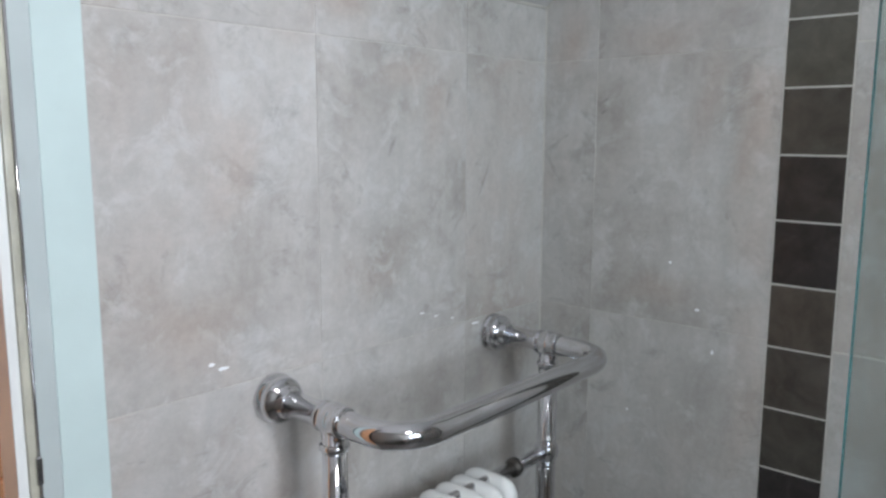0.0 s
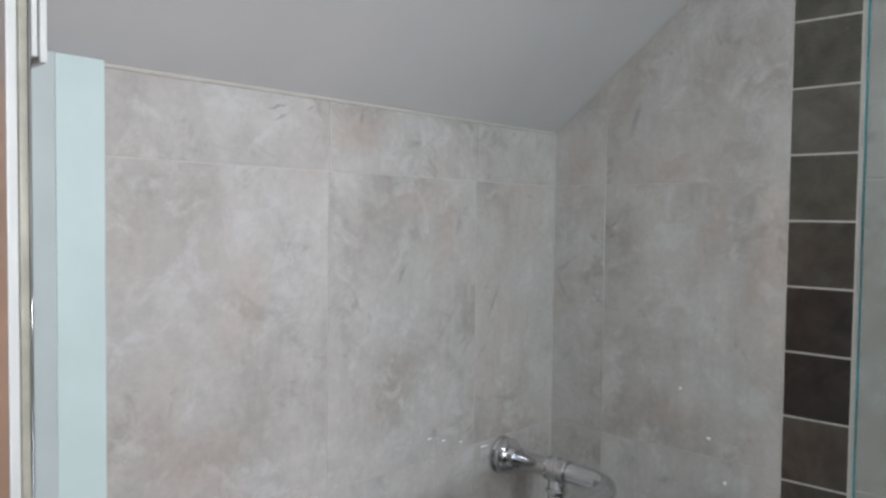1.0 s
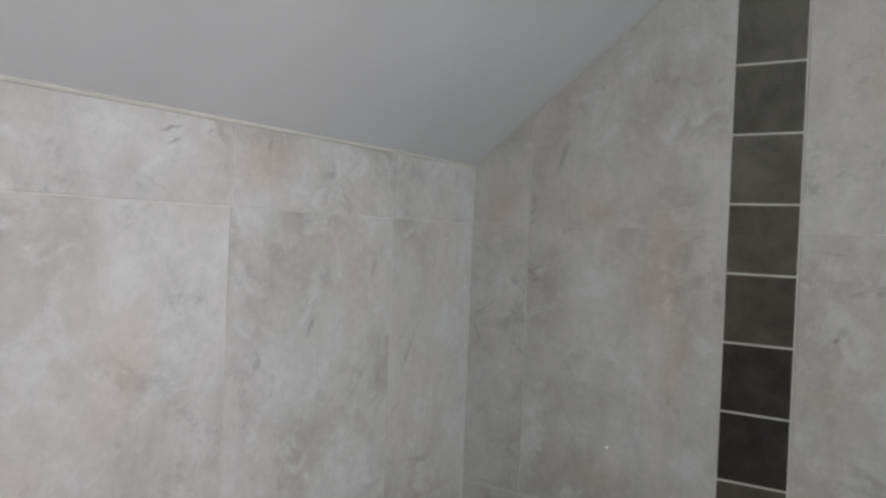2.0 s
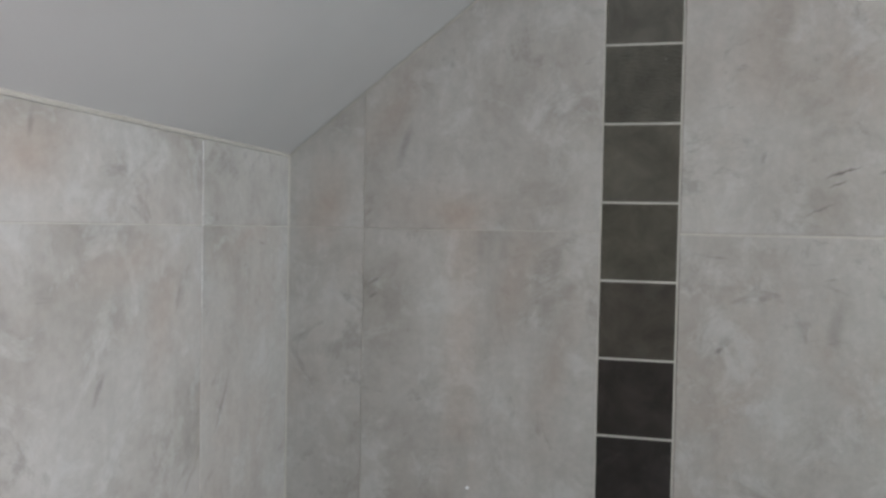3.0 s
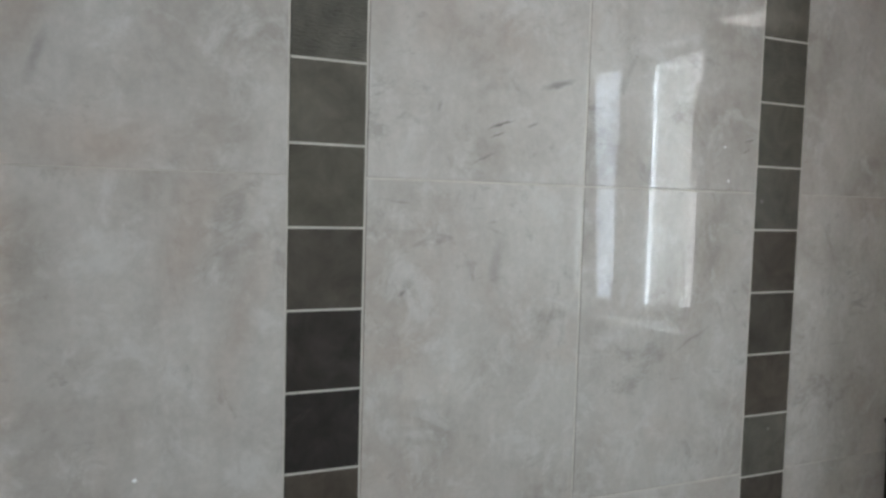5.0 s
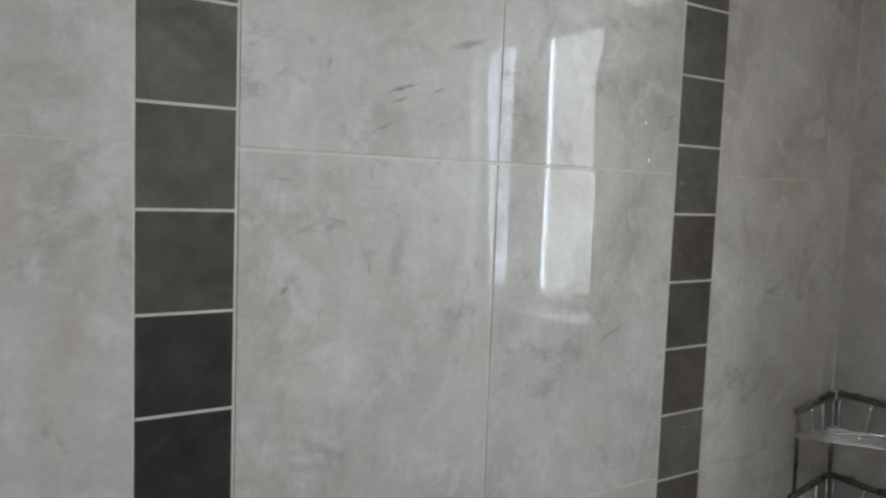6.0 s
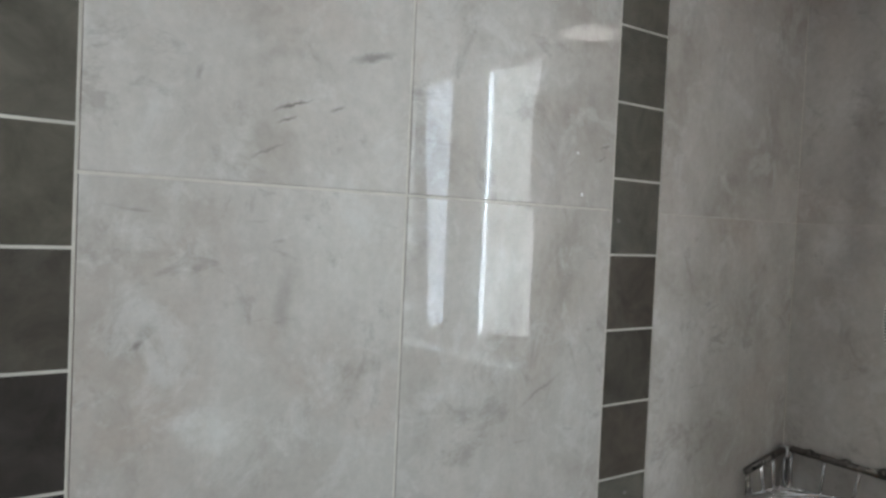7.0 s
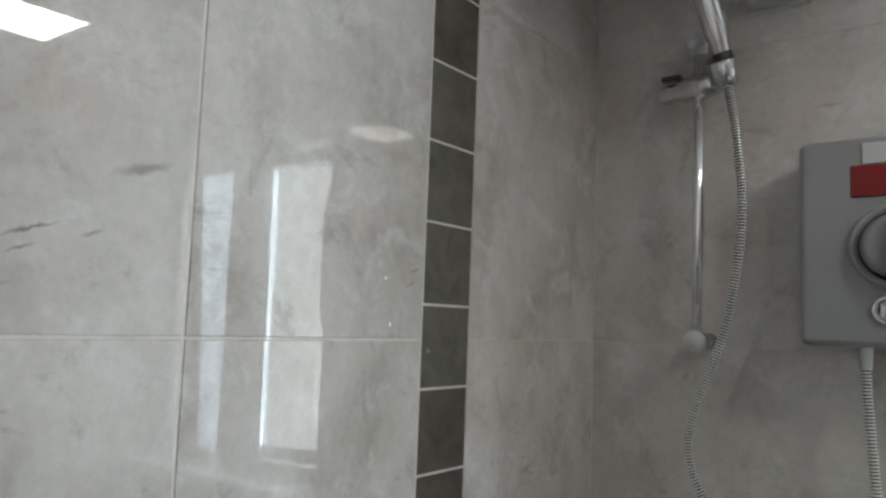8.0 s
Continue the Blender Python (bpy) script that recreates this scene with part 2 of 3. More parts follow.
def polished(name, colour, rough):
    m, nodes, links, b = material(name, colour, rough, 1.0)
    vec, _ = spread_coords(nodes, links)
    smear = ramp(nodes, links, noise_of(nodes, links, vec, 30, 4, 0.6), [(0.4, rough * 0.6), (0.75, rough * 2.2)])
    links.new(smear, b.inputs["Roughness"])
    return m


def clear_glass(name, tint, gloss=0.07, rough=0.02, sheen=(1, 1, 1)):
    m = bpy.data.materials.new(name)
    m.use_nodes = True
    nodes, links = m.node_tree.nodes, m.node_tree.links
    nodes.remove(nodes["Principled BSDF"])
    see = node(nodes, "ShaderNodeBsdfTransparent", Color=(*tint, 1))
    shine = node(nodes, "ShaderNodeBsdfGlossy", Color=(*sheen, 1), Roughness=rough)
    mix = node(nodes, "ShaderNodeMixShader", Fac=gloss)
    links.new(see.outputs[0], mix.inputs[1])
    links.new(shine.outputs[0], mix.inputs[2])
    links.new(mix.outputs[0], nodes["Material Output"].inputs["Surface"])
    return m


MARBLE = marble_tile("polished_marble_tile")
DARK = dark_tile("dark_glazed_tile", (0.061, 0.055, 0.048), (0.082, 0.070, 0.056), 0.12)
DARK_OLIVE = dark_tile("dark_olive_glazed_tile", (0.090, 0.083, 0.067), (0.102, 0.094, 0.078), 0.10)
DARK_BLACK = dark_tile("near_black_glazed_tile", (0.027, 0.025, 0.026), (0.038, 0.033, 0.030), 0.08)
DARK_WOVEN = dark_tile("woven_relief_glazed_tile", (0.090, 0.085, 0.070), (0.103, 0.096, 0.081), 0.9, sway=0.15, depth=0.004, gloss_range=(0.12, 0.28))
DARK_BROWN = dark_tile("dark_brown_glazed_tile", (0.078, 0.065, 0.054), (0.072, 0.063, 0.055), 0.14)
GROUT = worn_paint("grout", (0.52, 0.495, 0.45), 0.8, 0.12, 25)
CAULK = worn_paint("cream_sealant", (0.50, 0.47, 0.42), 0.5, 0.1, 30)
CEILING = worn_paint("ceiling_paint", (0.54, 0.52, 0.51), 0.8, 0.04, 2.5)
# wall paint set well below white, to hold down the bounced light
PAINT = worn_paint("darkened_wall_paint", (0.28, 0.27, 0.255), 0.7, 0.05, 3)
MINT = worn_paint("pale_mint_gloss_paint", (0.56, 0.66, 0.645), 0.25, 0.05, 5)
GREY_PAINT = worn_paint("pale_grey_gloss_paint", (0.47, 0.52, 0.515), 0.3, 0.06, 6)
FRAME = worn_paint("white_frame_paint", (0.68, 0.68, 0.66), 0.3, 0.06, 8)
BEAD = worn_paint("beige_seal", (0.40, 0.38, 0.31), 0.35, 0.25, 12)
TERRACOTTA = worn_paint("warm_timber", (0.74, 0.36, 0.18), 0.55, 0.35, 9)
FLOOR = worn_paint("floor_tile_grey", (0.17, 0.16, 0.15), 0.3, 0.15, 5)
ENAMEL = worn_paint("white_enamel", (0.80, 0.80, 0.78), 0.18, 0.02, 6)
CHROME = polished("chrome", (0.66, 0.66, 0.68), 0.04)
HOSE_METAL = material("hose_metal", (0.86, 0.85, 0.82), 0.3, 0.6)[0]
# near-black colour stands for the shade between the metal ribs
HOSE_GROOVE_SHADE = material("hose_groove_shade", (0.018, 0.018, 0.018), 0.6, 0.0)[0]
BRIGHT_WIRE = polished("bright_chrome_wire", (0.92, 0.92, 0.93), 0.12)
SATIN = polished("satin_chrome", (0.62, 0.62, 0.63), 0.16)
DARK_METAL = polished("dark_gap_metal", (0.12, 0.11, 0.10), 0.35)
GREY_PLASTIC = worn_paint("silver_grey_plastic", (0.24, 0.24, 0.245), 0.38, 0.04, 8)
PALE_PLASTIC = worn_paint("pale_grey_plastic", (0.44, 0.45, 0.45), 0.3, 0.04, 8)
# black plastic parts, and solid fillers for the shade in gaps and holes
BLACK_PLASTIC_AND_GAPS = worn_paint("black_plastic_and_gaps", (0.03, 0.03, 0.032), 0.35, 0.2, 20)
RED = worn_paint("red_label", (0.17, 0.001, 0.002), 0.6, 0.08, 20)
SCREEN_GLASS = clear_glass("shower_glass", (0.865, 0.895, 0.895), 0.035)
PANE_DIM = clear_glass("rippled_window_glass", (0.42, 0.41, 0.40), 0.05, 0.1)
SMEAR = worn_paint("dried_white_grout", (0.85, 0.86, 0.88), 0.3, 0.03, 40)
PANE_GLASS = clear_glass("frosted_window_glass", (0.46, 0.47, 0.495), 0.05, 0.1)
CLEAR_PANE = clear_glass("clear_window_glass", (0.80, 0.82, 0.84), 0.04)
EDGE_TEAL = worn_paint("teal_glass_edge", (0.006, 0.105, 0.11), 0.1, 0.5, 14)

lamp_mat, ln, ll, lb = material("light_panel_diffuser", (0.9, 0.9, 0.9), 0.4)
lb.inputs["Emission Color"].default_value = (1.0, 0.98, 0.92, 1)
lb.inputs["Emission Strength"].default_value = 55.0

# ---------------------------------------------------------------- structure
CORNER_H = 1.684     # where the sloping ceiling meets the north wall
PITCH = 0.772
FLAT = 2.33
KNEE = -(FLAT - CORNER_H) / PITCH
WEST, SOUTH = -1.90, -2.236
STUB = -2.156        # face of the shower's end wall
STUB_END = -0.76     # and its free end


def slope(y):
    return min(FLAT, CORNER_H - PITCH * y)


def prism(outline, place, thick, bevel=0.0012):
    """A slab: outline in the wall's (u, z), its face at depth 0 with a small chamfer, its back at depth thick; place(u, z, depth) gives the point."""
    bm = bmesh.new()
    n = len(outline)
    cu, cz = sum(p[0] for p in outline) / n, sum(p[1] for p in outline) / n

    def inset(p):
        du, dz = cu - p[0], cz - p[1]
        return (p[0] + math.copysign(min(bevel, abs(du)), du), p[1] + math.copysign(min(bevel, abs(dz)), dz))
    face = [bm.verts.new(place(*inset(p), 0)) for p in outline]
    rim = [bm.verts.new(place(*p, bevel)) for p in outline]
    back = [bm.verts.new(place(*p, thick)) for p in outline]
    bm.faces.new(face)
    for i in range(n):
        j = (i + 1) % n
        bm.faces.new((face[i], rim[i], rim[j], face[j]))
        bm.faces.new((rim[i], back[i], back[j], rim[j]))
    bm.faces.new(back[::-1])
    bmesh.ops.recalc_face_normals(bm, faces=bm.faces)
    return bm


def clip_under(outline, top):
    """Cuts an outline of (u, z) at the line z = top(u), keeping what is below."""
    out = []
    for (u0, z0), (u1, z1) in zip(outline, outline[1:] + outline[:1]):
        d0, d1 = top(u0) - z0, top(u1) - z1
        if d0 >= 0:
            out.append((u0, z0))
        if d0 * d1 < 0:
            t = d0 / (d0 - d1)
            out.append((u0 + (u1 - u0) * t, z0 + (z1 - z0) * t))
    return out


def wall_slab(name, outline, place, thick, mat, label):
    bm = prism(outline, place, thick, 0.0)
    return tagged(part(name, bm, mat), label, "wall", kind="structure")


def north(u, z, d):
    return Vector((u, d, z))


def east(u, z, d):
    return Vector((d, u, z))


def shower_end(u, z, d):
    return Vector((u, STUB - d, z))


RECESS = 0.0014
wall_north = wall_slab("wall_north", [(WEST, 0), (0.12, 0), (0.12, CORNER_H + 0.03), (WEST, CORNER_H + 0.03)], lambda u, z, d: north(u, z, d + RECESS), 0.12, GROUT, "low wall under the eaves, marble tiled")
wall_east = wall_slab("wall_east", [(SOUTH - 0.1, 0), (0.0, 0), (0.0, CORNER_H + 0.02), (KNEE, FLAT + 0.02), (SOUTH - 0.1, FLAT + 0.02)], lambda u, z, d: east(u, z, d + RECESS), 0.12, GROUT, "long marble tiled wall with two dark tile bands")
wall_shower = wall_slab("wall_shower_end", [(STUB_END, 0), (0.0, 0), (0.0, FLAT + 0.02), (STUB_END, FLAT + 0.02)], lambda u, z, d: shower_end(u, z, d + RECESS), 0.078, GROUT, "marble tiled end wall of the shower")

floor = tagged(part("floor", box(WEST - 0.2, 0.12, SOUTH - 0.2, 0.12, -0.1, 0.0), FLOOR), "grey tiled bathroom floor", "floor", kind="structure")

# west wall, and the south wall built of the pieces round its window: u0, u1, z0, z1 of the opening
SOUTH_OPENING = (-1.865, -0.92, 1.065, 2.125)


def pierced_wall(name, u_from, u_to, opening, place, label):
    bm = bmesh.new()
    u0, u1, z0, z1 = opening
    for a, b, lo, hi in ((u_from, u0, 0, FLAT), (u1, u_to, 0, FLAT), (u0, u1, 0, z0), (u0, u1, z1, FLAT)):
        box(*place(a, b), lo, hi, bm=bm)
    return tagged(part(name, bm, PAINT), label, "wall", kind="structure")


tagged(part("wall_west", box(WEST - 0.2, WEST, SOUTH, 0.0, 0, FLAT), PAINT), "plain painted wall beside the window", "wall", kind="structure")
pierced_wall("wall_south", WEST - 0.2, 0.0, SOUTH_OPENING, lambda a, b: (a, b, SOUTH - 0.2, SOUTH), "painted end wall with a window, darkened to cut bounced light")

# ceilings
bm = bmesh.new()
vs = [bm.verts.new(p) for p in ((WEST - 0.1, 0.05, CORNER_H - PITCH * 0.05), (0.12, 0.05, CORNER_H - PITCH * 0.05), (0.12, KNEE, FLAT), (WEST - 0.1, KNEE, FLAT))]
bm.faces.new(vs)
made = bmesh.ops.extrude_face_region(bm, geom=bm.faces[:])
for v in made["geom"]:
    if isinstance(v, bmesh.types.BMVert):
        v.co += Vector((0, 0.05, 0.08))
bmesh.ops.recalc_face_normals(bm, faces=bm.faces)
tagged(part("ceiling_slope", bm, CEILING), "sloping painted ceiling under the roof", "ceiling", kind="structure")
tagged(part("ceiling", box(WEST - 0.2, 0.12, SOUTH - 0.2, KNEE, FLAT, FLAT + 0.1), CEILING), "flat white painted ceiling", "ceiling", kind="structure")


def sealant_bead(a, b, r, name="trim", label="thin cream sealant bead"):
    return tagged(part(name, tube([a, b], r, 6), CAULK), label, "trim", kind="structure")


sealant_bead((-1.25, 0.0, CORNER_H - 0.004), (0, 0.0, CORNER_H - 0.003), 0.0035)
sealant_bead((0.0, 0.0, CORNER_H - 0.003), (0.0, KNEE, FLAT - 0.003), 0.0016)
sealant_bead((0.0, 0.0, 0), (0.0, 0.0, CORNER_H), 0.0025)
sealant_bead((0.0, STUB, 0), (0.0, STUB, FLAT), 0.0014)

# ---------------------------------------------------------------- window fittings


def window(name, w, lites, place, label):
    """w: u0, u1, z0, z1 of the opening. lites: panes and mullions as (width share, glass). place(u0, u1, d0, d1): a box's x and y range, d metres out from the wall's face."""
    u0, u1, z0, z1 = w
    win = tagged(new(name), label, "window", kind="structure")
    rim, foot = 0.035, 0.035
    for a, b, lo, hi in ((u0, u0 + rim, z0, z1), (u1 - rim, u1, z0, z1), (u0 + rim, u1 - rim, z0, z0 + foot), (u0 + rim, u1 - rim, z1 - rim, z1)):
        part("window_frame", box(*place(a, b, 0.11, 0.17), lo, hi, 0.004), FRAME, win)
    inner0, inner1 = u0 + rim, u1 - rim
    u = inner0
    for share, kind in lites:
        width = share * (inner1 - inner0)
        if kind is None:
            part("mullion", box(*place(u, u + width, 0.10, 0.165), z0 + foot, z1 - rim, 0.004), FRAME, win)
        else:
            pane = part("pane", box(*place(u, u + width, 0.144, 0.150), z0 + foot, z1 - rim), kind, win)
            pane.visible_shadow = False
        u += width
    part("window_sill", box(*place(u0 - 0.02, u1 + 0.02, -0.10, 0.12), z0 - 0.035, z0 - 0.002, 0.006, 2), FRAME, win)
    return win


window("window_1", SOUTH_OPENING, ((0.349, PANE_GLASS), (0.177, None), (0.048, CLEAR_PANE), (0.426, PANE_DIM)),
       lambda a, b, d0, d1: (a, b, SOUTH - d1, SOUTH - d0), "white framed window with frosted panes and a clear gap")

# ---------------------------------------------------------------- square ceiling light
light = thing("ceiling_light", "square flush ceiling light with white frame, lit", "ceiling light")
LX, LY, LS = -1.295, -1.462, 0.145
for b in ((LX - LS, LX + LS, LY - LS, LY - LS + 0.022), (LX - LS, LX + LS, LY + LS - 0.022, LY + LS),
          (LX - LS, LX - LS + 0.022, LY - LS + 0.022, LY + LS - 0.022), (LX + LS - 0.022, LX + LS, LY - LS + 0.022, LY + LS - 0.022)):
    part("frame", box(*b, FLAT - 0.016, FLAT, 0.003), ENAMEL, light)
part("diffuser", box(LX - LS + 0.022, LX + LS - 0.022, LY - LS + 0.022, LY + LS - 0.022, FLAT - 0.010, FLAT - 0.001), lamp_mat, light, "glowing white diffuser")

# ---------------------------------------------------------------- west end of the north wall
board = thing("pipe_boxing", "pale mint gloss-painted boxing board beside the tiles", "boxing")
part("front_board", box(-1.207, -1.139, -0.010, 0.0, 0, CORNER_H + 0.002, 0.001), MINT, board)
part("side_strip", box(-1.256, -1.207, -0.0092, 0.0, 0, CORNER_H + 0.003, 0.001), GREY_PAINT, board, "pale grey painted strip")

post = thing("cupboard_frame", "white painted frame post with beige seal and metal catch", "frame")
PY = -0.18
post_top = slope(PY) + 0.01
part("stop", box(-1.3220, -1.3100, PY, PY + 0.05, 0, post_top, 0.002, 2), FRAME, post)
part("seal", box(-1.3098, -1.2993, PY - 0.002, PY + 0.048, 0, post_top, 0.003, 3), BEAD, post, "beige rubber seal")
part("rod", tube([(-1.2980, PY - 0.002, 0), (-1.2980, PY - 0.002, post_top)], 0.0013, 8), CHROME, post, "thin metal bead", True)
# solid black strip in place of the shade in the gap
part("shadow_gap", box(-1.2967, -1.2951, PY + 0.001, PY + 0.046, 0, post_top), BLACK_PLASTIC_AND_GAPS, post)
part("head_bar", box(-1.2945, -1.2875, PY + 0.002, PY + 0.046, 1.644, post_top, 0.001), FRAME, post)
part("head_bar", box(-1.2867, -1.2785, PY - 0.002, PY + 0.046, 1.638, post_top + 0.002, 0.001), FRAME, post)
catch = part("catch", box(-1.3030, -1.2955, PY - 0.007, PY - 0.001, 0.965, 1.000, 0.0015), SATIN, post, "small metal catch plate")
# black block in place of the dark inside of the hole
part("catch_hole", box(-1.3010, -1.2975, PY - 0.0085, PY - 0.005, 0.972, 0.984, 0.001), BLACK_PLASTIC_AND_GAPS, catch)

panelling = thing("timber_panelling", "warm orange-brown timber boards behind the frame", "panelling")
for k in range(9):
    part("board", box(-1.89, -1.262, -0.022, -0.002, 0.02 + k * 0.18, 0.02 + k * 0.18 + 0.176, 0.003), TERRACOTTA, panelling)

# ---------------------------------------------------------------- towel radiator
PIPE, RAIL_Z = 0.0225, 0.909
LEFT, RIGHT, STEM_Y, FRONT_Y = -0.836, -0.206, -0.165, -0.320
rail = thing("towel_radiator", "chrome traditional towel rail with white column radiator insert", "towel radiator")
part("top_rail", tube(bend([(LEFT, -0.008, RAIL_Z), (LEFT, FRONT_Y, RAIL_Z), (RIGHT, FRONT_Y, RAIL_Z), (RIGHT, -0.008, RAIL_Z)], 0.085, 10), PIPE, 24), CHROME, rail, "bent chrome tube", True)
FLANGE = [(0.040, 0.0), (0.0445, 0.003), (0.0445, 0.010), (0.0395, 0.014), (0.0395, 0.017), (0.0425, 0.020), (0.0425, 0.027), (0.039, 0.034), (0.032, 0.040), (0.027, 0.043), (0.027, 0.054), (0.0225, 0.057)]
COLLAR = [(0.0220, -0.030), (0.0265, -0.028), (0.0265, -0.020), (0.0235, -0.018), (0.0275, -0.008), (0.0285, 0.0), (0.0275, 0.008), (0.0235, 0.018), (0.0265, 0.020), (0.0265, 0.028), (0.0220, 0.030)]
BALL = [(0.017, -0.036), (0.022, -0.034), (0.022, -0.027), (0.019, -0.024), (0.026, -0.014), (0.0285, 0.0), (0.026, 0.014), (0.019, 0.024), (0.022, 0.027), (0.022, 0.034), (0.017, 0.036)]
for x in (LEFT, RIGHT):
    part("wall_flange", lathe(FLANGE, (x, 0.0, RAIL_Z), (0, -1, 0)), CHROME, rail, "", True)
    part("tee_collar", lathe(COLLAR, (x, STEM_Y, RAIL_Z), (0, 1, 0)), CHROME, rail, "", True)
    part("upright", tube([(x, STEM_Y, RAIL_Z - 0.01), (x, STEM_Y, 0.03)], 0.0215, 20), CHROME, rail, "", True)
    part("upright_collar", lathe([(0.0215, 0), (0.0260, 0.002), (0.0260, 0.010), (0.0222, 0.013)], (x, STEM_Y, RAIL_Z - 0.052), (0, 0, 1)), CHROME, rail, "", True)
    for z in (0.655, 0.14):
        part("ball_joint", lathe(BALL, (x, STEM_Y, z), (0, 0, 1)), CHROME, rail, "", True)
    part("foot", lathe([(0.036, 0), (0.036, 0.008), (0.024, 0.018), (0.018, 0.034)], (x, STEM_Y, 0.0), (0, 0, 1)), CHROME, rail, "", True)
for z in (0.655, 0.14):
    part("cross_rail", tube([(LEFT, STEM_Y, z), (RIGHT, STEM_Y, z)], 0.0155, 18), CHROME, rail, "", True)
for x, s in ((LEFT + 0.05, 1), (RIGHT - 0.115, -1)):
    part("rail_collar", lathe([(0.0155, 0), (0.021, 0.002), (0.021, 0.016), (0.0155, 0.020)], (x, STEM_Y, 0.655), (s, 0, 0)), DARK_METAL, rail, "dark metal bush", True)
for k in range(8):
    x = LEFT + 0.094 + k * 0.0465
    section = bend([(x, STEM_Y - 0.052, 0.10), (x, STEM_Y - 0.052, 0.655), (x, STEM_Y + 0.052, 0.655), (x, STEM_Y + 0.052, 0.10), (x, STEM_Y - 0.04, 0.10)], 0.024, 6)
    part("radiator_column", tube(section, 0.0185, 14), ENAMEL, rail, "white enamelled column", True)

# ---------------------------------------------------------------- washbasin on the west wall
basin = thing("washbasin", "white ceramic pedestal washbasin against the wall", "washbasin")


def bowl():
    bm = bmesh.new()
    rings, n = [], 32
    for grow, z, hollow in ((0.55, 0.60, 0), (0.80, 0.66, 0), (0.97, 0.74, 0), (1.0, 0.775, 0), (0.985, 0.79, 0), (0.80, 0.788, 1), (0.74, 0.76, 1), (0.62, 0.69, 1), (0.25, 0.66, 1)):
        ring = []
        for k in range(n):
            a = k * math.tau / n
            u, v = math.cos(a), math.sin(a)
            e = (abs(u) ** 3.2 + abs(v) ** 3.2) ** (-1 / 3.2)
            ring.append(bm.verts.new((-1.585 + 0.305 * grow * u * e + (0.025 if hollow else 0), -1.58 + 0.30 * grow * v * e, z)))
        rings.append(ring)
    for p, q in zip(rings, rings[1:]):
        for k in range(n):
            bm.faces.new((p[k], p[(k + 1) % n], q[(k + 1) % n], q[k]))
    bm.faces.new(rings[-1])
    bm.faces.new(rings[0][::-1])
    return bm


part("bowl", bowl(), ENAMEL, basin, "", True)
part("pedestal", lathe([(0.13, 0.0), (0.125, 0.03), (0.09, 0.12), (0.08, 0.45), (0.11, 0.60)], (-1.66, -1.58, 0.0), (0, 0, 1), 24), ENAMEL, basin, "", True)
part("tap", tube(bend([(-1.83, -1.58, 0.785), (-1.83, -1.58, 0.88), (-1.72, -1.58, 0.87)], 0.03, 6), 0.012, 14), CHROME, basin, "chrome tap", True)

# ---------------------------------------------------------------- shower screen
screen = thing("shower_screen", "clear frameless glass shower panel with teal edge", "shower screen")
SX, SY, FAR = -0.832, -0.922, -2.13
part("glass_pane", box(SX - 0.004, SX + 0.004, FAR + 0.012, SY - 0.0004, 0.02, 2.0), SCREEN_GLASS, screen)
part("polished_edge", box(SX - 0.0043, SX + 0.0043, SY - 0.0004, SY, 0.02, 2.0), EDGE_TEAL, screen, "polished teal glass edge")
part("floor_channel", box(SX - 0.012, SX + 0.012, FAR + 0.012, SY, 0.0, 0.022, 0.002), SATIN, screen)

# ---------------------------------------------------------------- shower riser, handset and hose
def fitted(ob, scale, pivot, to):
    """Moves and scales a thing's meshes about a point on the wall, so that the point comes to lie at to."""
    m = Matrix.Translation(Vector(to)) @ Matrix.Scale(scale, 4) @ Matrix.Translation(-Vector(pivot))
    for child in ob.children_recursive:
        child.data.transform(m)


DATUM = -1.81        # wall plane that the fittings below are drawn against
RX, RY = -0.2095, -1.755
riser = thing("shower_riser", "chrome riser rail with handset and flexible hose", "shower riser")
part("rail", tube([(RX, RY, 1.545), (RX, RY, 2.00)], 0.0080, 16), BRIGHT_WIRE, riser, "", True)
for z in (1.558, 1.992):
    part("bracket", tube([(RX, DATUM, z), (RX, RY + 0.012, z)], 0.0125, 18), SATIN, riser, "", True)
    part("bracket_cap", lathe([(0.0, -0.021), (0.0125, -0.020), (0.0145, -0.016), (0.0145, 0.016), (0.0125, 0.020), (0.0, 0.021)], (RX, RY + 0.008, z), (-0.25, 1, 0.1)), PALE_PLASTIC, riser, "pale rounded end cap", True)
slider = part("slider", lathe([(0.0, -0.060), (0.011, -0.060), (0.014, -0.056), (0.014, -0.030), (0.018, -0.024), (0.019, 0.02), (0.016, 0.030), (0.0, 0.031)], (RX, RY + 0.002, 1.930), (-1, 0.12, 0.08)), SATIN, riser, "satin chrome sliding clamp", True)
part("clamp_lever", box(RX + 0.025, RX + 0.055, RY - 0.006, RY + 0.008, 1.944, 1.952, 0.002, 2), BLACK_PLASTIC_AND_GAPS, slider)
part("holder", lathe([(0.012, -0.018), (0.0165, -0.016), (0.0185, 0.014), (0.0175, 0.018), (0.013, 0.018)], (RX - 0.048, RY + 0.035, 1.932), (0.15, 0.35, 1)), CHROME, riser, "", True)
HB = Vector((RX - 0.048, RY + 0.035, 1.948))
HT = Vector((-0.228, -1.655, 2.115))
hand = part("handset", tube([HB + (HT - HB) * (i / 12) for i in range(13)], lambda t: 0.0095 + 0.0065 * min(1, t * 4) + 0.004 * t, 18), CHROME, riser, "chrome handset handle", True)
part("handset_collar", tube([HB - (HT - HB) * 0.04, HB + (HT - HB) * 0.085], 0.0135, 16), BLACK_PLASTIC_AND_GAPS, hand)
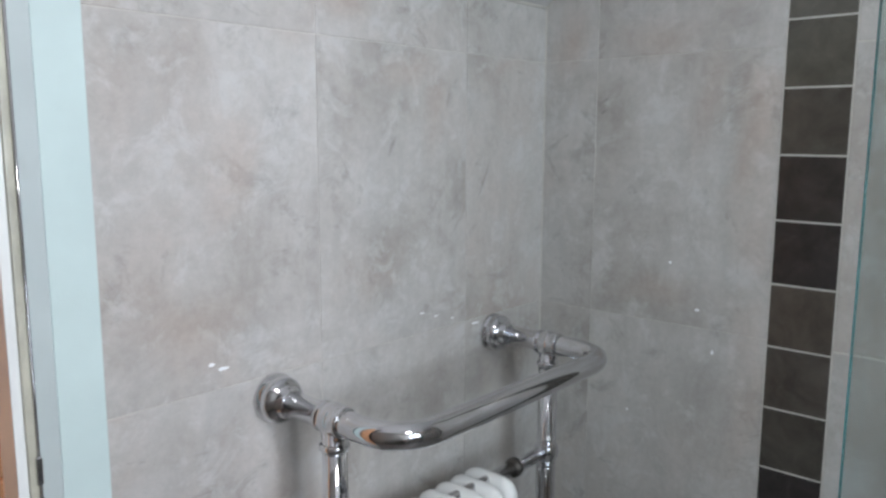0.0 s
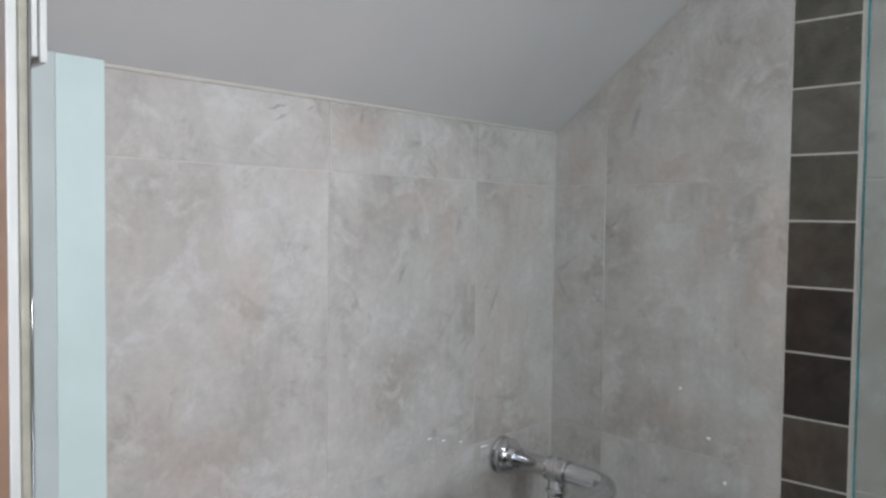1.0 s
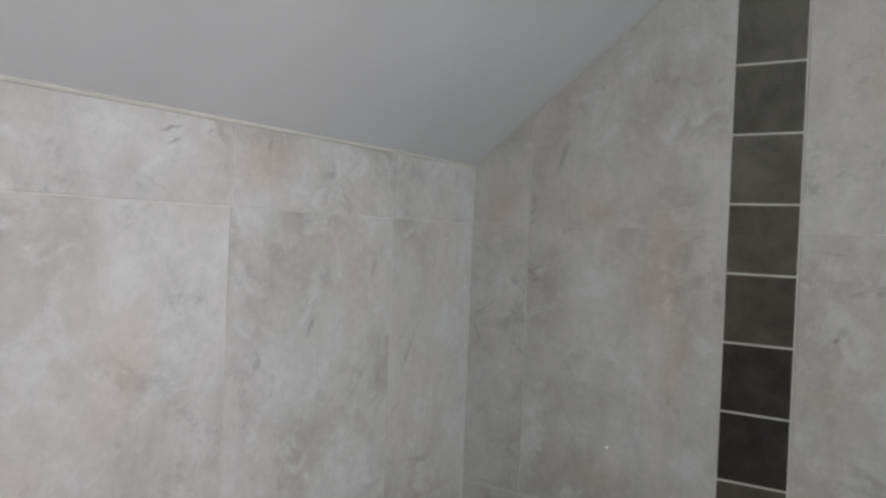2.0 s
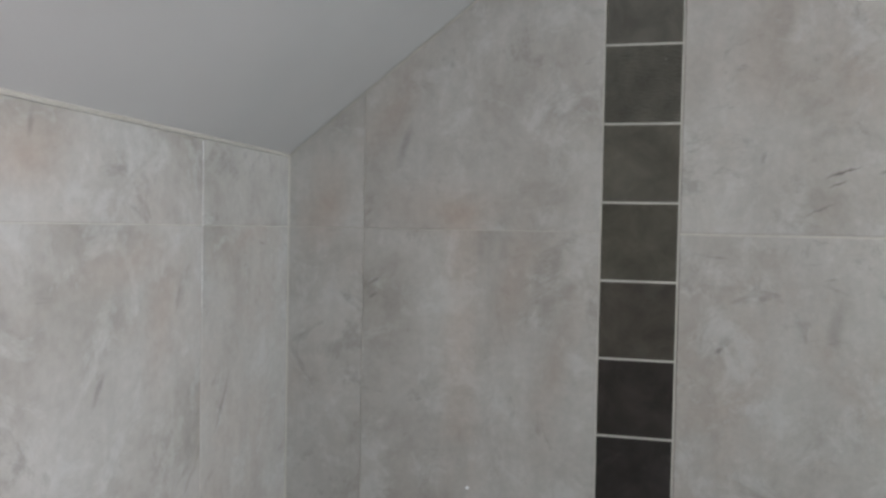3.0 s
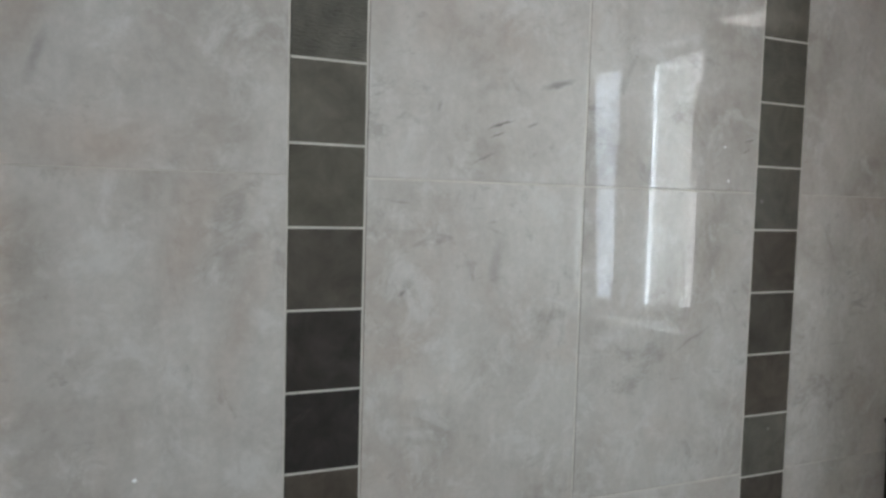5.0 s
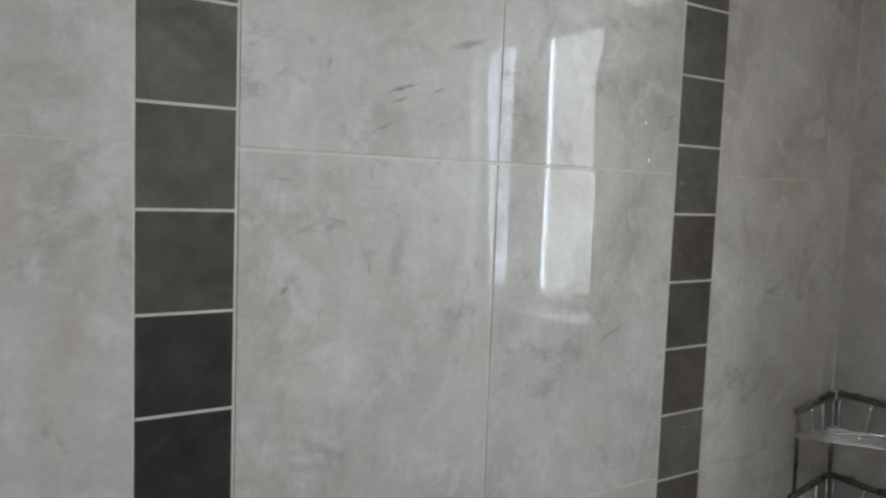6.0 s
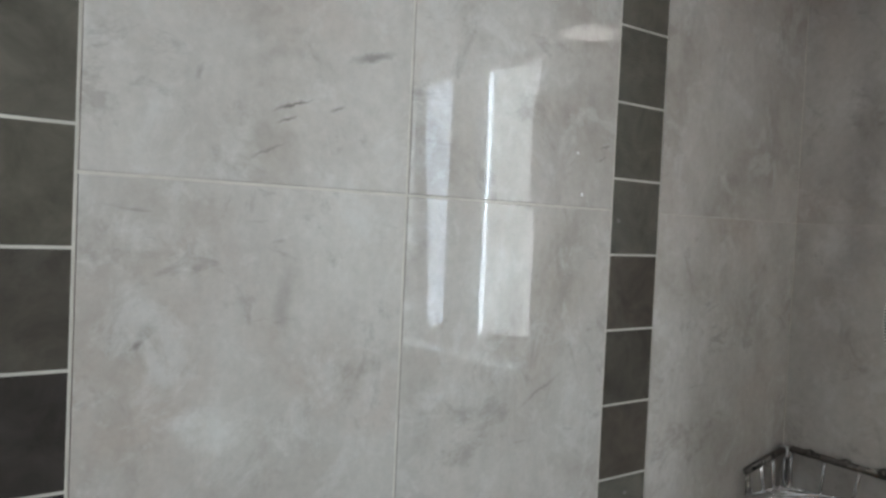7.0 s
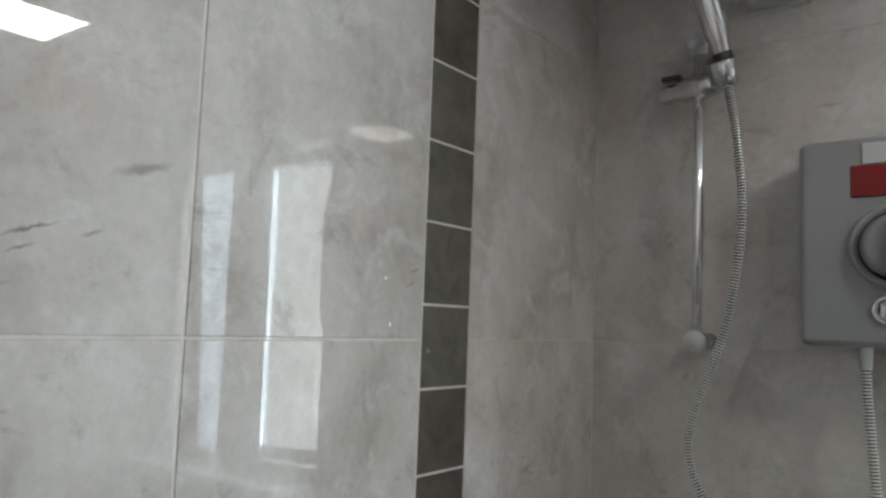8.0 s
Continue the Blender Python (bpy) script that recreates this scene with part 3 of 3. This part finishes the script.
part("spray_head", lathe([(0.0, -0.012), (0.045, -0.012), (0.050, -0.006), (0.046, 0.006), (0.022, 0.020), (0.0, 0.022)], HT + Vector((0.0, 0.02, 0.012)), (0.1, -0.8, 0.6)), CHROME, hand, "", True)
HOSE = [(-0.318, -2.046, 2.045), (-0.334, -2.041, 1.966), (-0.343, -2.038, 1.893), (-0.349, -2.036, 1.821), (-0.345, -2.036, 1.737), (-0.333, -2.038, 1.660), (-0.314, -2.041, 1.575),
        (-0.286, -2.041, 1.497), (-0.262, -2.041, 1.435), (-0.251, -2.041, 1.380), (-0.258, -2.041, 1.325), (-0.287, -2.041, 1.265), (-0.330, -2.041, 1.218), (-0.390, -2.043, 1.195), (-0.470, -2.05, 1.205), (-0.535, -2.058, 1.250)]
fitted(riser, 1.34, (-0.2095, DATUM, 1.558), (-0.253, STUB, 1.560))
part("hose", ribbed(HOSE), [HOSE_METAL, HOSE_GROOVE_SHADE], riser, "ribbed flexible metal hose", False)

# ---------------------------------------------------------------- electric shower
UX0, UX1, UZ0, UZ1, UF = -0.580, -0.368, 1.570, 1.821, -1.722
unit = thing("electric_shower", "silver-grey electric shower box with red label and dial", "electric shower")
part("casing", box(UX0, UX1, DATUM, UF, UZ0, UZ1, 0.012, 4), GREY_PLASTIC, unit)
part("top_strip", box(UX0 + 0.05, UX1 - 0.071, UF - 0.002, UF + 0.0025, UZ1 - 0.034, UZ1 - 0.008, 0.001), PALE_PLASTIC, unit, "pale plastic strip")
part("label", box(UX0 + 0.04, UX1 - 0.0595, UF - 0.002, UF + 0.003, 1.748, 1.786, 0.0008), RED, unit, "plain red label")
dial = part("dial_ring", lathe([(0.051, -0.003), (0.051, 0.003), (0.048, 0.008), (0.044, 0.008), (0.0405, 0.002), (0.039, 0.002)], (-0.474, UF, 1.688), (0, 1, 0), 36), GREY_PLASTIC, unit, "raised grey ring", True)
# black disc in place of the shade between ring and knob
part("dial_gap", lathe([(0.0412, 0.0), (0.0412, 0.0024), (0.0, 0.0024)], (-0.474, UF, 1.688), (0, 1, 0), 36), BLACK_PLASTIC_AND_GAPS, dial, "", True)
part("dial_knob", lathe([(0.037, 0.0), (0.037, 0.012), (0.034, 0.020), (0.028, 0.022), (0.0, 0.022)], (-0.474, UF, 1.688), (0, 1, 0), 36), GREY_PLASTIC, dial, "", True)
part("dial_grip", box(-0.482, -0.466, UF + 0.018, UF + 0.032, 1.658, 1.718, 0.004, 2), GREY_PLASTIC, dial)
button = part("button_ring", lathe([(0.0175, -0.002), (0.0175, 0.004), (0.014, 0.006), (0.0125, 0.003)], (-0.464, UF, 1.614), (0, 1, 0)), SATIN, unit, "", True)
part("button", lathe([(0.0122, 0), (0.0122, 0.006), (0.009, 0.009), (0.0, 0.010)], (-0.464, UF, 1.614), (0, 1, 0)), CHROME, button, "chrome push button", True)
part("outlet", lathe([(0.0062, -0.026), (0.0070, -0.024), (0.0078, -0.004), (0.0078, 0.004)], (-0.437, -1.745, UZ0), (0, 0, 1)), PALE_PLASTIC, unit, "", True)
fitted(unit, 1.40, (-0.368, DATUM, 1.570), (-0.444, STUB, 1.563))
part("outlet_hose", ribbed([(-0.540, -2.065, 1.535), (-0.544, -2.062, 1.465), (-0.551, -2.060, 1.370), (-0.556, -2.058, 1.300), (-0.548, -2.057, 1.262), (-0.535, -2.058, 1.250)]), [HOSE_METAL, HOSE_GROOVE_SHADE], unit, "ribbed flexible metal hose")

# ---------------------------------------------------------------- pale box high on the end wall
switch = thing("wall_box", "pale grey plastic box high on the tiled wall", "box")
part("back_plate", box(-0.445, -0.330, STUB, STUB + 0.012, 2.214, 2.300, 0.003, 2), PALE_PLASTIC, switch)
part("cover", box(-0.440, -0.335, STUB + 0.012, STUB + 0.052, 2.219, 2.296, 0.008, 3), PALE_PLASTIC, switch)

# ---------------------------------------------------------------- corner caddy
caddy = thing("corner_caddy", "two-tier chrome wire shower caddy in the corner", "shower caddy")
WIRE = 0.0024
for z in (1.163, 1.030):
    back, side, end = Vector((-0.012, DATUM + 0.010, z)), Vector((-0.012, DATUM + 0.112, z - 0.020)), Vector((-0.175, DATUM + 0.010, z - 0.004))
    tier = part("tier_rim", tube(bend([side, back, end], 0.008, 4), 0.0050, 10), DARK_METAL, caddy, "dark satin rail", True)
    low = z - 0.054
    part("lower_ring", tube(bend([(-0.016, DATUM + 0.104, low), (-0.016, DATUM + 0.014, low), (-0.160, DATUM + 0.014, low)], 0.010, 4), WIRE, 8), CHROME, tier, "", True)
    for k in range(6):
        d = 0.022 + k * 0.0165
        part("base_wire", tube(bend([(-0.016, DATUM + 0.014 + d, low), (-0.016 - d * 0.72, DATUM + 0.014 + d * 0.55, low), (-0.016 - d * 1.45, DATUM + 0.014, low)], 0.012, 4), 0.0021, 8), BRIGHT_WIRE, tier, "bright chrome wire", True)
    part("front_wire", tube(bend([side - Vector((0, 0, 0.034)), (-0.085, DATUM + 0.074, z - 0.036), end - Vector((0, 0, 0.034))], 0.015, 4), WIRE, 8), CHROME, tier, "", True)
    for t in (0.05, 0.35, 0.65, 0.97):
        for p, q in ((back.lerp(side, t), Vector((-0.016, DATUM + 0.014 + 0.09 * t, low))), (back.lerp(end, t), Vector((-0.016 - 0.144 * t, DATUM + 0.014, low)))):
            part("side_wire", tube([p, q], WIRE, 6), CHROME, tier, "", True)
    for u in (0.035, 0.085, 0.135):
        part("rail_knob", lathe([(0.0, -0.007), (0.005, -0.006), (0.0066, 0), (0.005, 0.006), (0.0, 0.007)], (-0.012 - u, DATUM + 0.010, z), (1, 0, 0), 10), DARK_METAL, tier, "", True)
part("back_post", tube([(-0.013, DATUM + 0.012, 0.90), (-0.013, DATUM + 0.012, 1.164)], 0.0032, 8), DARK_METAL, caddy, "", True)
part("side_post", tube([(-0.013, DATUM + 0.108, 1.144), (-0.013, DATUM + 0.104, 1.012)], 0.0028, 8), DARK_METAL, caddy, "", True)
part("corner_clip", box(-0.022, -0.004, DATUM + 0.003, DATUM + 0.022, 1.150, 1.168, 0.003, 2), CHROME, caddy, "bright metal clip")
fitted(caddy, 1.50, (0, DATUM, 1.163), (0.0, STUB + 0.003, 1.060))

# ---------------------------------------------------------------- wall tiles, each one a slab
GAP = 0.0009
rows = [0.0, 0.350, 0.950, 1.550, 2.150, FLAT + 0.02]


def lay(parent, u0, u1, z0, z1, place, mat, name="tile", top=None, gap=GAP, bevel=0.0007):
    outline = [(u0 + gap, z0 + gap), (u1 - gap, z0 + gap), (u1 - gap, z1 - gap), (u0 + gap, z1 - gap)]
    if top:
        outline = clip_under(outline, top)
    if len(outline) < 3:
        return
    part(name, prism(outline, place, 0.006, bevel), mat, parent)


def under_slope(y):
    return slope(y) - 0.004


# north wall
for u0, u1 in ((-1.138, -0.724), (-0.724, -0.3026), (-0.3026, 0.0)):
    for z0, z1 in ((0.0, 0.350), (0.350, 0.950), (0.950, 1.550), (1.550, CORNER_H - 0.003)):
        lay(wall_north, u0, u1, z0, z1, north, MARBLE)
# east wall, between the bands
A0, A1, B0, B1 = -0.5715, -0.6995, -1.554, -1.682
for u0, u1 in ((-0.148, 0.0), (A0, -0.148), (-1.1255, A1), (B0, -1.1255), (STUB, B1)):
    for z0, z1 in zip(rows, rows[1:]):
        lay(wall_east, u0, u1, z0, z1, east, MARBLE, top=under_slope, bevel=0.0022 if -1.1255 in (u0, u1) else 0.0007)
# shower end wall
for u0, u1 in ((STUB_END, -0.60), (-0.60, 0.0)):
    for z0, z1 in zip(rows, rows[1:]):
        lay(wall_shower, u0, u1, z0, z1, shower_end, MARBLE, gap=0.0004, bevel=0.0003)
# the two bands of square dark tiles, with their order of glazes from below upwards
D_, O_, K_, W_, N_ = DARK, DARK_OLIVE, DARK_BLACK, DARK_WOVEN, DARK_BROWN
ORDER = {"a": (D_, N_, D_, K_, D_, K_, D_, N_, N_, K_, K_, D_, O_, O_, W_, O_, D_, N_, D_),
         "b": (N_, D_, K_, D_, N_, D_, D_, N_, W_, N_, D_, N_, W_, W_, W_, O_, D_, D_, N_, D_)}
for band, u0, u1, first, step in (("a", A1, A0, 1.601, 0.1327), ("b", B1, B0, 1.6052, 0.1327)):
    z = first - math.ceil(first / step) * step
    k = 0
    while z < FLAT:
        order = ORDER[band]
        glaze = order[k % len(order)]
        lay(wall_east, u0, u1, max(z, 0), min(z + step, FLAT + 0.02), east, glaze, "dark_tile", top=under_slope, gap=0.0020)
        z, k = z + step, k + 1

# specks of dried grout left on the tiles
for wall, place, u, z, wide, tall in ((wall_north, north, -0.957, 0.995, 0.007, 0.004), (wall_north, north, -0.935, 0.984, 0.012, 0.004), (wall_north, north, -0.447, 0.994, 0.008, 0.002),
                                      (wall_north, north, -0.403, 0.981, 0.007, 0.002), (wall_north, north, -0.348, 0.967, 0.006, 0.002), (wall_north, north, -0.266, 0.940, 0.016, 0.0025),
                                      (wall_east, east, -0.350, 1.090, 0.004, 0.004), (wall_east, east, -0.418, 0.990, 0.006, 0.004), (wall_east, east, -0.457, 0.900, 0.004, 0.006), (wall_east, east, -0.258, 0.721, 0.003, 0.003), (wall_east, east, -1.462, 1.640, 0.003, 0.003), (wall_east, east, -1.476, 1.572, 0.003, 0.004)):
    corners = [(u + wide * c * k, z + tall * s * k) for c, s, k in ((1, 0, 1), (0.5, 0.8, 0.8), (-0.4, 0.9, 1), (-1, 0.1, 0.9), (-0.5, -0.8, 1), (0.6, -0.7, 0.8))]
    part("grout_speck", prism(corners, lambda a, c, d, f=place: f(a, c, d - 0.0012), 0.0014, 0.0006), SMEAR, wall)
